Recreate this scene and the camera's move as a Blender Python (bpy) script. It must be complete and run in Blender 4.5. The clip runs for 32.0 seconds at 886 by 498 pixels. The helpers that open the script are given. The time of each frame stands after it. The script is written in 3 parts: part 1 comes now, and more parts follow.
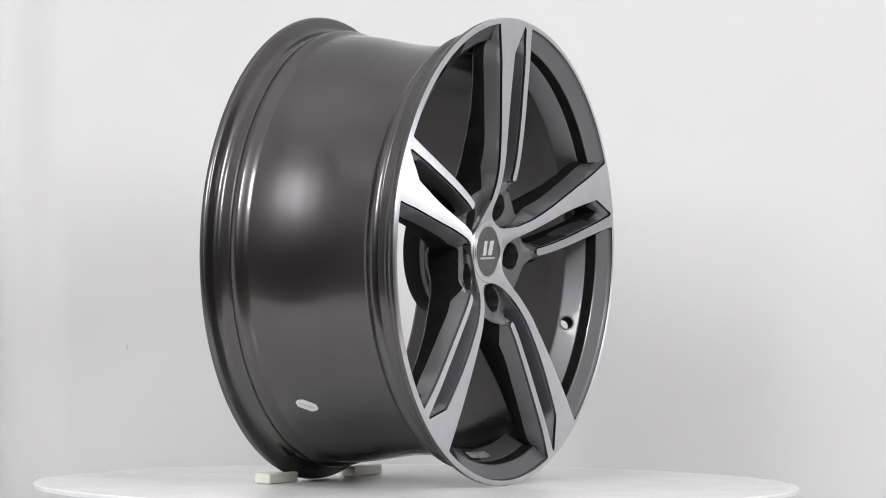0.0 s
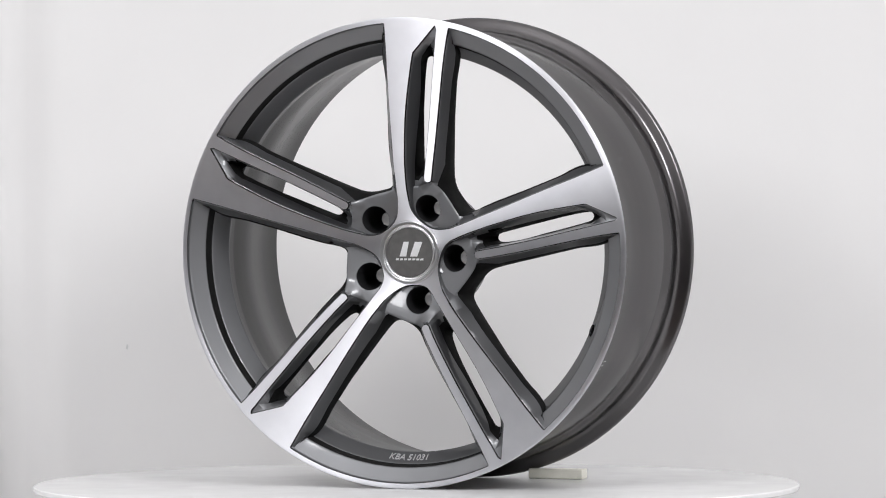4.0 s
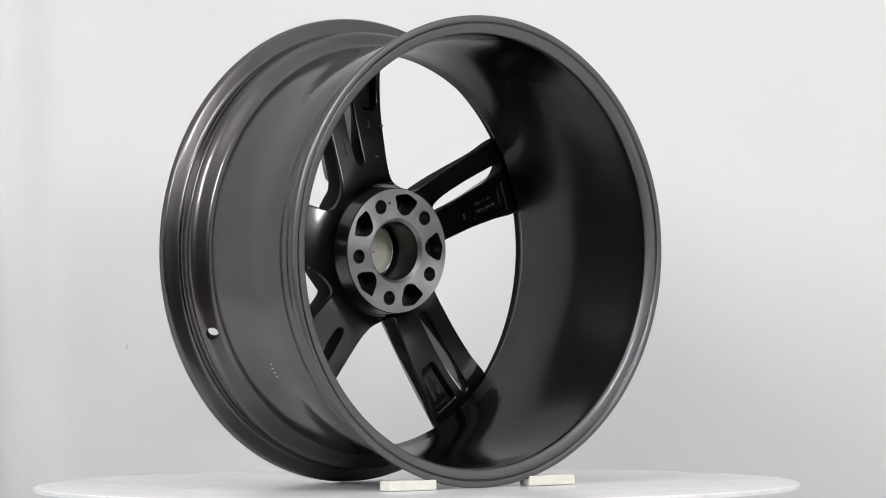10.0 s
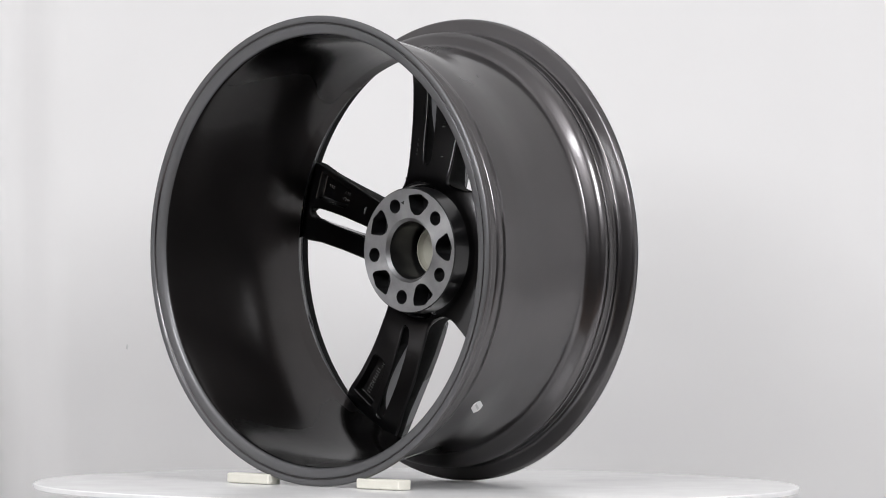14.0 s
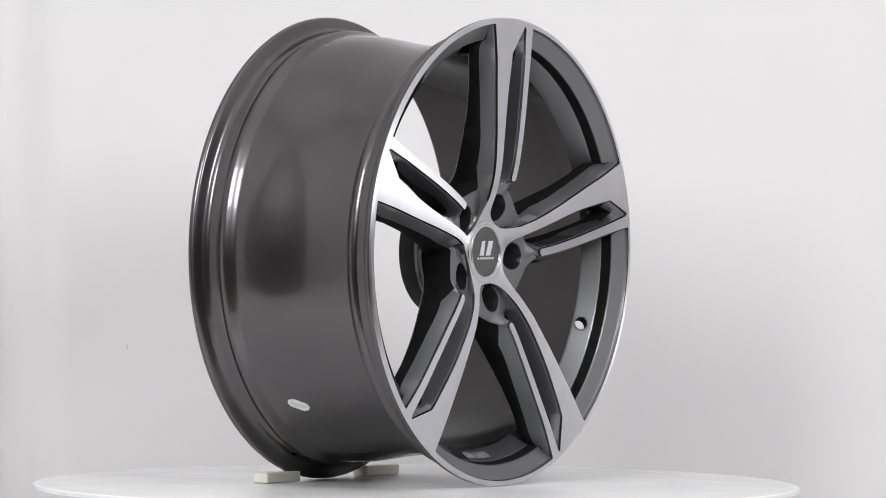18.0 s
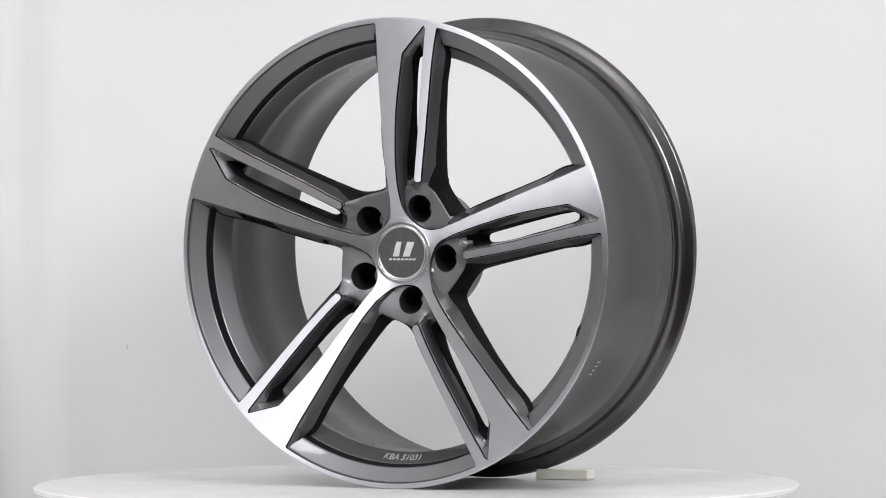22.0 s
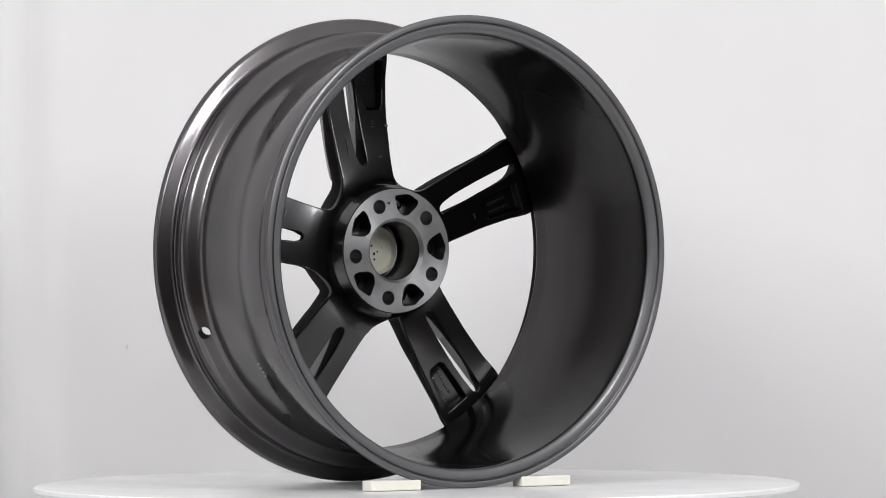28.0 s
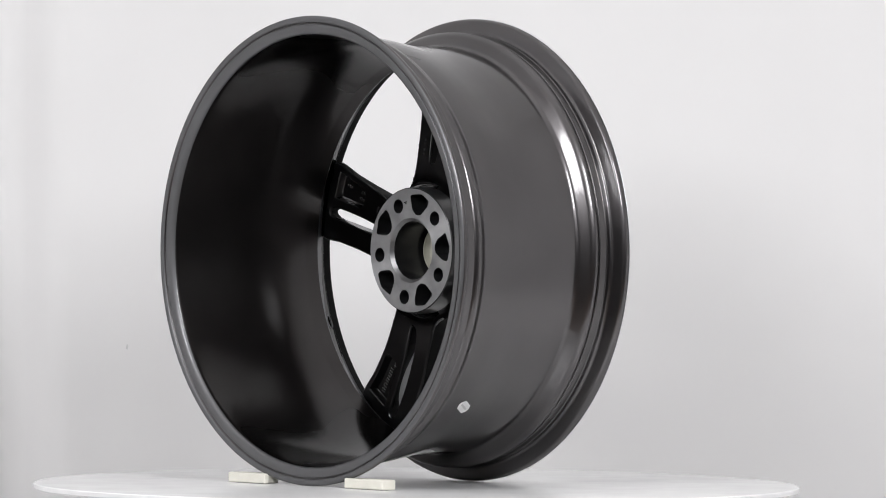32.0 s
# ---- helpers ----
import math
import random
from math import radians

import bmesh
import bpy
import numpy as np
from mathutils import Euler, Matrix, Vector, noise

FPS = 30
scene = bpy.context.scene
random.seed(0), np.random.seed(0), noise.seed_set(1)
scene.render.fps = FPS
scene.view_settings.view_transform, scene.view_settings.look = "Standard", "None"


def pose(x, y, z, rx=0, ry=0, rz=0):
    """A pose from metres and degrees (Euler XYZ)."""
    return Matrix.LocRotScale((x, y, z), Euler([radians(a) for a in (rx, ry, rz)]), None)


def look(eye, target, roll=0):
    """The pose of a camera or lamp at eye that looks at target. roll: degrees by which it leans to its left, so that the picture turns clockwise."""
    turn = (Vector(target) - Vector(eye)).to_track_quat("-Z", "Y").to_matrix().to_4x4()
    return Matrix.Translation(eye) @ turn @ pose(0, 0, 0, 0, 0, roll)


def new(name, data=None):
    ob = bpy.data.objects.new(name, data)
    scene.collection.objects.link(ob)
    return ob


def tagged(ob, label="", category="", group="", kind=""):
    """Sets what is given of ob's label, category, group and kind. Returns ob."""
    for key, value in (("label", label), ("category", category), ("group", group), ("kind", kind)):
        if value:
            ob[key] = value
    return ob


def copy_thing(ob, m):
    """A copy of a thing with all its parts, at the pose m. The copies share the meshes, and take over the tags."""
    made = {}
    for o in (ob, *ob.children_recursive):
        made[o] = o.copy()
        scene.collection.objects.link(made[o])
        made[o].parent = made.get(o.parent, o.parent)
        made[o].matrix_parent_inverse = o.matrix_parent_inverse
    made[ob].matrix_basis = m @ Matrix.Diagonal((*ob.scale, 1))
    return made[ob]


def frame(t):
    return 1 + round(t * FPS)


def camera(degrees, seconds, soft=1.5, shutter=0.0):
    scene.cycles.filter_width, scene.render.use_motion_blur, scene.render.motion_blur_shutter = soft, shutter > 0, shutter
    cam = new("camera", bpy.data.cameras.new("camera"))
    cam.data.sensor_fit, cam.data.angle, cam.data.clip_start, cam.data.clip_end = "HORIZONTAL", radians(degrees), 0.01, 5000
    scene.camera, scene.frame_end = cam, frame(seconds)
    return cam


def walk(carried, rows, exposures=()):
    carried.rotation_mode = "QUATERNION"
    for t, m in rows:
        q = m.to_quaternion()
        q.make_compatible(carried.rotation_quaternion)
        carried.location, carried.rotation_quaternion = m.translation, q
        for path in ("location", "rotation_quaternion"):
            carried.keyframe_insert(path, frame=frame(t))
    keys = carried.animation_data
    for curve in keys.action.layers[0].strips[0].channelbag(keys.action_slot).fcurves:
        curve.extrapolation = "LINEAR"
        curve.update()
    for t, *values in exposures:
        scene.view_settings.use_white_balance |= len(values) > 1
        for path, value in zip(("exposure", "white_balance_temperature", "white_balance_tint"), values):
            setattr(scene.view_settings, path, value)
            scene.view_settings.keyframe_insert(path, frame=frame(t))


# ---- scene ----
from mathutils.geometry import delaunay_2d_cdt

# The camera stands still; a wheel turns on a turntable before a white backdrop.
cam = camera(6.768, 32.0, soft=1.0)
EYE, AIM = (0.0, -8.726, 0.4357), (0.0309, 0.0, 0.2770)
walk(cam, [(0.0, look(EYE, AIM, -0.02)), (32.0, look(EYE, AIM, -0.02))])

# ---- light ----
world = bpy.data.worlds.new("world")
scene.world = world
world.use_nodes = True
world.node_tree.nodes["Background"].inputs[0].default_value = (0.9, 0.95, 1.0, 1)
world.node_tree.nodes["Background"].inputs[1].default_value = 0.3
scene.view_settings.exposure = 0.0


def area_lamp(name, eye, target, w, h, power, colour):
    data = bpy.data.lights.new(name, "AREA")
    data.shape, data.size, data.size_y = "RECTANGLE", w, h
    data.energy, data.color = power, colour
    ob = new(name, data)
    ob.matrix_world = look(eye, target)
    return ob


# two tall softboxes beside the camera's line, and a broad lamp added for ceiling light
COOL = (0.98, 0.98, 1.0)
area_lamp("softbox_lamp", (-1.06, -1.91, 1.48), (0, 0, 0.27), 0.70, 0.80, 37.5, COOL)
area_lamp("softbox_lamp", (1.11, -1.88, 1.48), (0, 0, 0.27), 0.66, 0.80, 37.5, COOL)
area_lamp("overhead_fill", (0.0, -1.2, 2.35), (0, -1.1, 0), 2.86, 3.8, 16.5, COOL)


# ---- materials ----
class Nodes:
    """A node material in the making."""

    def __init__(self, name):
        self.mat = bpy.data.materials.new(name)
        self.mat.use_nodes = True
        self.tree = self.mat.node_tree
        self.bsdf = self.tree.nodes["Principled BSDF"]

    def add(self, kind, **values):
        n = self.tree.nodes.new(kind)
        for key, value in values.items():
            if key in n.inputs:
                n.inputs[key].default_value = value
        return n

    def link(self, a, b):
        self.tree.links.new(a, b)

    def set(self, **values):
        for key, value in values.items():
            self.bsdf.inputs[key.replace("_", " ")].default_value = value

    def noise(self, scale, detail=4.0, stretch=(1, 1, 1)):
        co = self.add("ShaderNodeTexCoord")
        mp = self.add("ShaderNodeMapping")
        mp.inputs["Scale"].default_value = stretch
        self.link(co.outputs["Object"], mp.inputs["Vector"])
        n = self.add("ShaderNodeTexNoise", Scale=scale, Detail=detail)
        self.link(mp.outputs["Vector"], n.inputs["Vector"])
        return n.outputs["Fac"]

    def ramp(self, fac, stops):
        r = self.add("ShaderNodeValToRGB")
        while len(r.color_ramp.elements) < len(stops):
            r.color_ramp.elements.new(0.5)
        for el, (pos, col) in zip(r.color_ramp.elements, stops):
            el.position, el.color = pos, (*col, 1) if len(col) == 3 else col
        self.link(fac, r.inputs["Fac"])
        return r.outputs["Color"]

    def grey_range(self, fac, low, high, socket):
        m = self.add("ShaderNodeMapRange")
        m.inputs["To Min"].default_value, m.inputs["To Max"].default_value = low, high
        self.link(fac, m.inputs["Value"])
        self.link(m.outputs["Result"], self.bsdf.inputs[socket])

    def bump(self, fac, strength, distance):
        b = self.add("ShaderNodeBump", Strength=strength, Distance=distance)
        self.link(fac, b.inputs["Height"])
        self.link(b.outputs["Normal"], self.bsdf.inputs["Normal"])


def painted(name, low, high, scale, rough, bump=0.0, metal=0.0, coat=0.0, bump_scale=None):
    m = Nodes(name)
    f = m.noise(scale)
    m.link(m.ramp(f, [(0.3, low), (0.7, high)]), m.bsdf.inputs["Base Color"])
    m.set(Metallic=metal, Coat_Weight=coat, Coat_Roughness=0.06)
    m.grey_range(m.noise(scale * 3.3), rough * 0.85, rough * 1.15, "Roughness")
    if bump:
        m.bump(m.noise(bump_scale or scale * 20, 3), bump, 0.001)
    return m.mat


def lacquer(name, low, high, rough, coat, coat_rough, edge=0.03, peel=0.05, streak=0.0):
    """Grey metallic lacquer under clear coat, with a faint orange peel and fine runs along the axle."""
    m = Nodes(name)
    m.link(m.ramp(m.noise(9), [(0.3, low), (0.7, high)]), m.bsdf.inputs["Base Color"])
    m.set(Metallic=1.0, Coat_Weight=coat, Coat_Roughness=coat_rough, Specular_Tint=(edge, edge, edge, 1))
    m.grey_range(m.noise(26), rough * 0.92, rough * 1.08, "Roughness")
    m.bump(m.noise(140, 3), peel, 0.0006)
    if streak:
        co = m.add("ShaderNodeTexCoord")
        xyz = m.add("ShaderNodeSeparateXYZ")
        m.link(co.outputs["Object"], xyz.inputs["Vector"])
        turn = m.add("ShaderNodeMath")
        turn.operation = "ARCTAN2"
        m.link(xyz.outputs["Z"], turn.inputs[0])
        m.link(xyz.outputs["X"], turn.inputs[1])
        along = m.add("ShaderNodeMath")
        along.operation = "MULTIPLY"
        along.inputs[1].default_value = 0.35
        m.link(xyz.outputs["Y"], along.inputs[0])
        vec = m.add("ShaderNodeCombineXYZ")
        m.link(turn.outputs["Value"], vec.inputs["X"])
        m.link(along.outputs["Value"], vec.inputs["Y"])
        run = m.add("ShaderNodeTexNoise", Scale=46.0, Detail=3.0)
        m.link(vec.outputs["Vector"], run.inputs["Vector"])
        b = m.add("ShaderNodeBump", Strength=streak, Distance=0.0006)
        m.link(run.outputs["Fac"], b.inputs["Height"])
        m.link(b.outputs["Normal"], m.bsdf.inputs["Coat Normal"])
    return m.mat


def machined(name, low, high, rough, aniso, coat):
    """Diamond-turned aluminium: fine rings round the wheel's axle."""
    m = Nodes(name)
    m.set(Metallic=1.0, Anisotropic=aniso, Anisotropic_Rotation=0.25, Coat_Weight=coat, Coat_Roughness=0.05)
    m.link(m.ramp(m.noise(30), [(0.3, low), (0.7, high)]), m.bsdf.inputs["Base Color"])
    t = m.add("ShaderNodeTangent")
    t.direction_type, t.axis = "RADIAL", "Y"
    m.link(t.outputs["Tangent"], m.bsdf.inputs["Tangent"])
    m.grey_range(m.noise(22), rough * 0.965, rough * 1.035, "Roughness")
    return m.mat


GUNMETAL = lacquer("gunmetal_lacquer", (0.082, 0.077, 0.079), (0.094, 0.089, 0.091), 0.34, 0.9, 0.10, 0.25, 0.015, 0.10)
# inside of the barrel, set darker than its outside
BORE_PAINT = lacquer("dark_bore_lacquer", (0.038, 0.034, 0.034), (0.046, 0.042, 0.041), 0.36, 0.6, 0.16)
FLANGE_PAINT = lacquer("satin_gunmetal_lacquer", (0.135, 0.135, 0.14), (0.155, 0.155, 0.16), 0.52, 0.5, 0.12, 0.3, 0.08)
MACHINED = machined("machined_aluminium", (0.68, 0.68, 0.71), (0.74, 0.74, 0.77), 0.58, 0.92, 0.35)
BARE = machined("bare_turned_aluminium", (0.26, 0.26, 0.265), (0.42, 0.42, 0.425), 0.48, 0.7, 0.0)
SPOKE_PAINT = lacquer("gunmetal_lacquer_on_cast_metal", (0.18, 0.183, 0.19), (0.20, 0.203, 0.21), 0.54, 0.5, 0.06, 0.1, 0.04)
BLACK_BACK = lacquer("black_lacquer_on_cast_metal", (0.050, 0.049, 0.050), (0.060, 0.059, 0.060), 0.30, 0.7, 0.10, 0.05, 0.08)
# raised marks: glossy black like the backs, base colour lightened to stand for glints
CAST_SHINE = lacquer("black_lacquer_lightened_for_glints", (0.09, 0.09, 0.09), (0.12, 0.12, 0.12), 0.30, 0.9, 0.05)
# near-black for the low flanks, the well's groove and the valve hole
FLANK_BLACK = painted("matt_near_black", (0.008, 0.008, 0.008), (0.013, 0.013, 0.013), 60, 0.7, 0.04)
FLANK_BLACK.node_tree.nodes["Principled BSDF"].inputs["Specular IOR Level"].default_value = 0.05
# black things, and the unlit depth of the lug holes put in as colour
BLACK = painted("black_satin", (0.012, 0.012, 0.013), (0.020, 0.020, 0.021), 60, 0.32, 0.04, 0.2, 0.3)
CHROME = painted("satin_chrome", (0.56, 0.56, 0.57), (0.64, 0.64, 0.65), 30, 0.30, 0.0, 1.0)
CAP_GREY = painted("brushed_grey_emblem", (0.10, 0.098, 0.096), (0.125, 0.122, 0.12), 120, 0.5, 0.02, 0.8, 0.3)
SATIN_SILVER = painted("satin_silver", (0.62, 0.62, 0.63), (0.70, 0.70, 0.71), 60, 0.38, 0.0, 0.35)
INK_GREY = painted("grey_print", (0.52, 0.52, 0.52), (0.60, 0.60, 0.60), 80, 0.5)
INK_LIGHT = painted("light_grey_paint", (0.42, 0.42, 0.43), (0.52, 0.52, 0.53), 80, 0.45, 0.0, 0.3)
STICKER = painted("white_paper", (0.72, 0.72, 0.72), (0.82, 0.82, 0.82), 80, 0.5, 0.02)
WHITE_TOP = painted("white_lacquered_board", (0.66, 0.66, 0.66), (0.72, 0.72, 0.72), 6, 0.24, 0.02)
EDGE_WHITE = painted("white_edge_plastic", (0.74, 0.74, 0.74), (0.80, 0.80, 0.80), 30, 0.25, 0.02)
BLOCK_WHITE = painted("cream_painted_wood", (0.72, 0.70, 0.62), (0.80, 0.78, 0.70), 50, 0.5, 0.12)
PAPER = painted("white_screen_cloth", (0.74, 0.735, 0.735), (0.80, 0.795, 0.795), 1.5, 0.8, 0.05)
BACK_CLOTH = painted("white_backdrop_cloth", (0.66, 0.653, 0.652), (0.71, 0.703, 0.702), 1.5, 0.8, 0.05)
CEILING = painted("white_ceiling_paint", (0.72, 0.72, 0.71), (0.80, 0.80, 0.79), 2, 0.8)
WALL_GREY = painted("blue_grey_wall_paint", (0.11, 0.115, 0.125), (0.14, 0.145, 0.155), 2, 0.8, 0.1)
WOOD_FLOOR = painted("brown_wooden_floor", (0.20, 0.115, 0.066), (0.28, 0.17, 0.10), 3, 0.5, 0.1)
CAP_BACK = painted("cream_plastic", (0.40, 0.39, 0.33), (0.52, 0.51, 0.44), 30, 0.4)


# ---- mesh helpers ----
def part(name, bm, material, parent=None, label=""):
    """Links a bmesh as one mesh object, under a thing or a part."""
    me = bpy.data.meshes.new(name)
    bmesh.ops.recalc_face_normals(bm, faces=bm.faces)
    bm.to_mesh(me)
    bm.free()
    me.materials.append(material)
    ob = new(name, me)
    if parent:
        ob.parent = parent
    if label:
        ob["label"] = label
    return ob


def smooth(ob, degrees=35):
    me = ob.data
    me.polygons.foreach_set("use_smooth", [True] * len(me.polygons))
    me.set_sharp_from_angle(angle=radians(degrees))
    return ob


def revolve(profile, steps=192, closed=True):
    """A body turned round the Y axis from (radius, depth) points."""
    bm = bmesh.new()
    rings = []
    for r, d in profile:
        rings.append([bm.verts.new((r * math.cos(2 * math.pi * i / steps), d, r * math.sin(2 * math.pi * i / steps))) for i in range(steps)])
    pairs = list(zip(rings, rings[1:])) + ([(rings[-1], rings[0])] if closed else [])
    for a, b in pairs:
        for i in range(steps):
            j = (i + 1) % steps
            bm.faces.new((a[i], a[j], b[j], b[i]))
    return bm


def rounded_box(sx, sy, sz, bevel=0.001, segments=2):
    """A box standing on z = 0, with softened edges."""
    bm = bmesh.new()
    bmesh.ops.create_cube(bm, size=1, matrix=Matrix.Translation((0, 0, sz / 2)) @ Matrix.Diagonal((sx, sy, sz, 1)))
    bmesh.ops.bevel(bm, geom=bm.edges[:], offset=bevel, segments=segments, profile=0.5, affect="EDGES")
    return bm


def soft_profile(points, radius, steps=4):
    """Rounds the corners of an open (radius, depth) line."""
    out = [points[0]]
    for a, b, c in zip(points, points[1:], points[2:]):
        a, b, c = Vector(a), Vector(b), Vector(c)
        k = min(radius, (a - b).length * 0.45, (c - b).length * 0.45)
        p, q = b + (a - b).normalized() * k, b + (c - b).normalized() * k
        for i in range(steps + 1):
            s = i / steps
            out.append(tuple(p * (1 - s) ** 2 + b * 2 * s * (1 - s) + q * s * s))
    return out + [points[-1]]


# ---- the studio ----
BACK_Y = 0.64                            # the hanging cloth behind the turntable


def studio():
    def slab(name, lo, hi, mat, label, cat):
        bm = bmesh.new()
        c = [(a + b) / 2 for a, b in zip(lo, hi)]
        s = [b - a for a, b in zip(lo, hi)]
        bmesh.ops.create_cube(bm, size=1, matrix=Matrix.Translation(c) @ Matrix.Diagonal((*s, 1)))
        ob = part(name, bm, mat)
        return tagged(ob, label, cat, kind="structure")

    slab("floor", (-4, -10, -0.95), (4, 3, -0.85), WOOD_FLOOR, "brown wooden studio floor", "floor")
    slab("ceiling", (-4, -10, 2.8), (4, 3, 2.9), CEILING, "plain white painted ceiling", "ceiling")
    slab("wall_north", (-4, 2.9, -0.85), (4, 3.0, 2.8), CEILING, "white wall behind the backdrop", "wall")
    slab("wall_south", (-4, -10, -0.85), (4, -9.9, 2.8), WALL_GREY, "grey studio wall", "wall")
    slab("wall_west", (-4.1, -10, -0.85), (-4, 3, 2.8), WALL_GREY, "grey studio wall", "wall")
    slab("wall_east", (4, -10, -0.85), (4.1, 3, 2.8), WALL_GREY, "grey studio wall", "wall")
    slab("wall_1", (-1.5, -0.85, -0.85), (-1.45, 2.9, 2.4), PAPER, "white cloth screen beside the set", "screen")
    slab("wall_2", (1.45, -0.85, -0.85), (1.5, 2.9, 2.4), PAPER, "white cloth screen beside the set", "screen")
    # an unseen bench, added white so that it lights the wheel from below
    slab("floor_1", (-1.44, -0.66, -0.40), (1.44, 0.60, -0.12), PAPER, "unseen white bench under the turntable, added to reflect light up", "bench")
    # the backdrop: one hung sheet of cloth with soft vertical folds
    bm = bmesh.new()
    nx, nz = 160, 30
    grid = []
    for j in range(nz + 1):
        z = -0.84 + 3.5 * j / nz
        row = []
        for i in range(nx + 1):
            x = -1.445 + 2.89 * i / nx
            fold = 0.012 * noise.noise((x * 2.2, 0.3, z * 0.25)) + 0.03 * math.exp(-((x + 0.54) / 0.087) ** 2) * math.sin((x + 0.54) * 43)
            row.append(bm.verts.new((x, BACK_Y + fold, z)))
        grid.append(row)
    for a, b in zip(grid, grid[1:]):
        for i in range(nx):
            bm.faces.new((a[i], a[i + 1], b[i + 1], b[i]))
    back = part("backdrop", bm, BACK_CLOTH)
    smooth(back, 60)
    bm = bmesh.new()
    bmesh.ops.create_icosphere(bm, subdivisions=1, radius=0.0018, matrix=Matrix.Translation((-0.3615, BACK_Y - 0.008, 0.1435)) @ Matrix.Diagonal((0.8, 0.3, 2.2, 1)))
    part("thread_fleck", bm, INK_GREY, back, "tiny grey fleck on the cloth")
    tagged(back, "white cloth backdrop with soft vertical folds", "backdrop", kind="structure")


studio()

# ---- the turning rig ----
TURN, START = -20.3186, 2.9329          # degrees a second; the moment of the rig's own zero
LEAN = 0.5                               # the turntable's wobble, in degrees
TOP = 0.0033                             # height of the turntable's top


def turned(t):
    return pose(0, 0, 0, 0, 0, TURN * (t - START))


def key_turning(ob, rest):
    walk(ob, [(0.5 * i, turned(0.5 * i) @ rest) for i in range(65)])


def turntable():
    base = tagged(new("turntable"), "round glossy white turntable with a rounded edge", "turntable")
    stand = Matrix.Rotation(radians(-90), 3, "X").inverted()

    def turned_part(name, profile, mat, label=""):
        bm = revolve(profile, 256, closed=False)
        bmesh.ops.rotate(bm, verts=bm.verts, cent=(0, 0, 0), matrix=stand)
        return smooth(part(name, bm, mat, base, label))

    turned_part("disc", soft_profile([(0.0005, TOP), (0.4445, TOP), (0.4445, -0.0033), (0.0005, -0.0033)], 0.001), WHITE_TOP)
    turned_part("edge_band", soft_profile([(0.4440, TOP - 0.0002), (0.4463, TOP - 0.0008), (0.4463, -0.0027), (0.4440, -0.0036)], 0.0012), EDGE_WHITE, "glossy white plastic edge band")
    turned_part("drive_hub", soft_profile([(0.0005, -0.0034), (0.11, -0.0034), (0.11, -0.06), (0.13, -0.07), (0.13, -0.119), (0.0005, -0.119)], 0.004), WHITE_TOP, "white drive hub under the disc")
    return base


TABLE_REST = pose(0, 0, 0, LEAN, 0, 0)
WHEEL_REST = pose(0.0245, -0.1061, 0.2742, 0.494, 0, 1.704)
# ---- the wheel: X to the side, Y from the face to the back, Z up; drawn in millimetres ----
SPOKES = 5
STEP = 72.0


def mm(points):
    return [(a / 1000, b / 1000) for a, b in points]


def polar(r, a):
    return (r * math.cos(radians(a)), r * math.sin(radians(a)))


def table(xs, ys):
    return lambda v: float(np.interp(v, xs, ys))


def smooth_table(xs, ys):
    """A soft curve through a table of values."""
    xs, ys = np.array(xs, float), np.array(ys, float)
    k = np.gradient(ys, xs)

    def value(v):
        v = min(max(v, xs[0]), xs[-1])
        i = min(max(int(np.searchsorted(xs, v)) - 1, 0), len(xs) - 2)
        h = xs[i + 1] - xs[i]
        t = (v - xs[i]) / h
        return float((1 + 2 * t) * (1 - t) ** 2 * ys[i] + t * (1 - t) ** 2 * h * k[i] + t * t * (3 - 2 * t) * ys[i + 1] + t * t * (t - 1) * h * k[i + 1])

    return value


# depth of the machined face and of the spokes' backs, by radius
face_depth = smooth_table([0, 35, 40, 46, 54, 63, 75, 97, 130, 165, 195, 218, 226, 245, 262, 272], [24, 24, 23.2, 20.8, 16.8, 12.6, 8.3, 3.3, 0.3, -1.3, -2.1, -2.7, -2.75, -2.4, -2.05, -2.0])
back_ends = table([60, 72, 74, 78, 240, 248, 262], [82, 80, 73, 65, 29.4, 8, 6])
back_run = smooth_table([78, 86, 95, 104, 130, 165, 200, 225, 240], [65, 57.5, 53.2, 50.0, 43.2, 35.8, 31.8, 30.2, 29.4])


def back_depth(r):
    return back_run(r) if 78 <= r <= 240 else back_ends(r)


def curve_through(points, step=3.5):
    """A Catmull-Rom line through points, evenly stepped."""
    p = [Vector(a) for a in points]
    p = [p[0] * 2 - p[1]] + p + [p[-1] * 2 - p[-2]]
    out = []
    for a, b, c, d in zip(p, p[1:], p[2:], p[3:]):
        n = max(1, round((c - b).length / step))
        for i in range(n):
            t = i / n
            out.append(0.5 * (2 * b + (c - a) * t + (2 * a - 5 * b + 4 * c - d) * t * t + (3 * b - a - 3 * c + d) * t ** 3))
    out.append(p[-2])
    return [tuple(v) for v in out]


def softened(loop, corners, radius, steps=4):
    """Rounds the named corners of a closed loop."""
    n, out = len(loop), []
    for i, v in enumerate(loop):
        if i not in corners:
            out.append(v)
            continue
        a, b, c = Vector(loop[i - 1]), Vector(v), Vector(loop[(i + 1) % n])
        k = min(radius, (a - b).length * 0.6, (c - b).length * 0.6)
        p, q = b + (a - b).normalized() * k, b + (c - b).normalized() * k
        out += [tuple(p * (1 - s) ** 2 + b * 2 * s * (1 - s) + q * s * s) for s in (j / steps for j in range(steps + 1))]
    return out


def area2(loop):
    return sum(a[0] * b[1] - b[0] * a[1] for a, b in zip(loop, loop[1:] + loop[:1]))


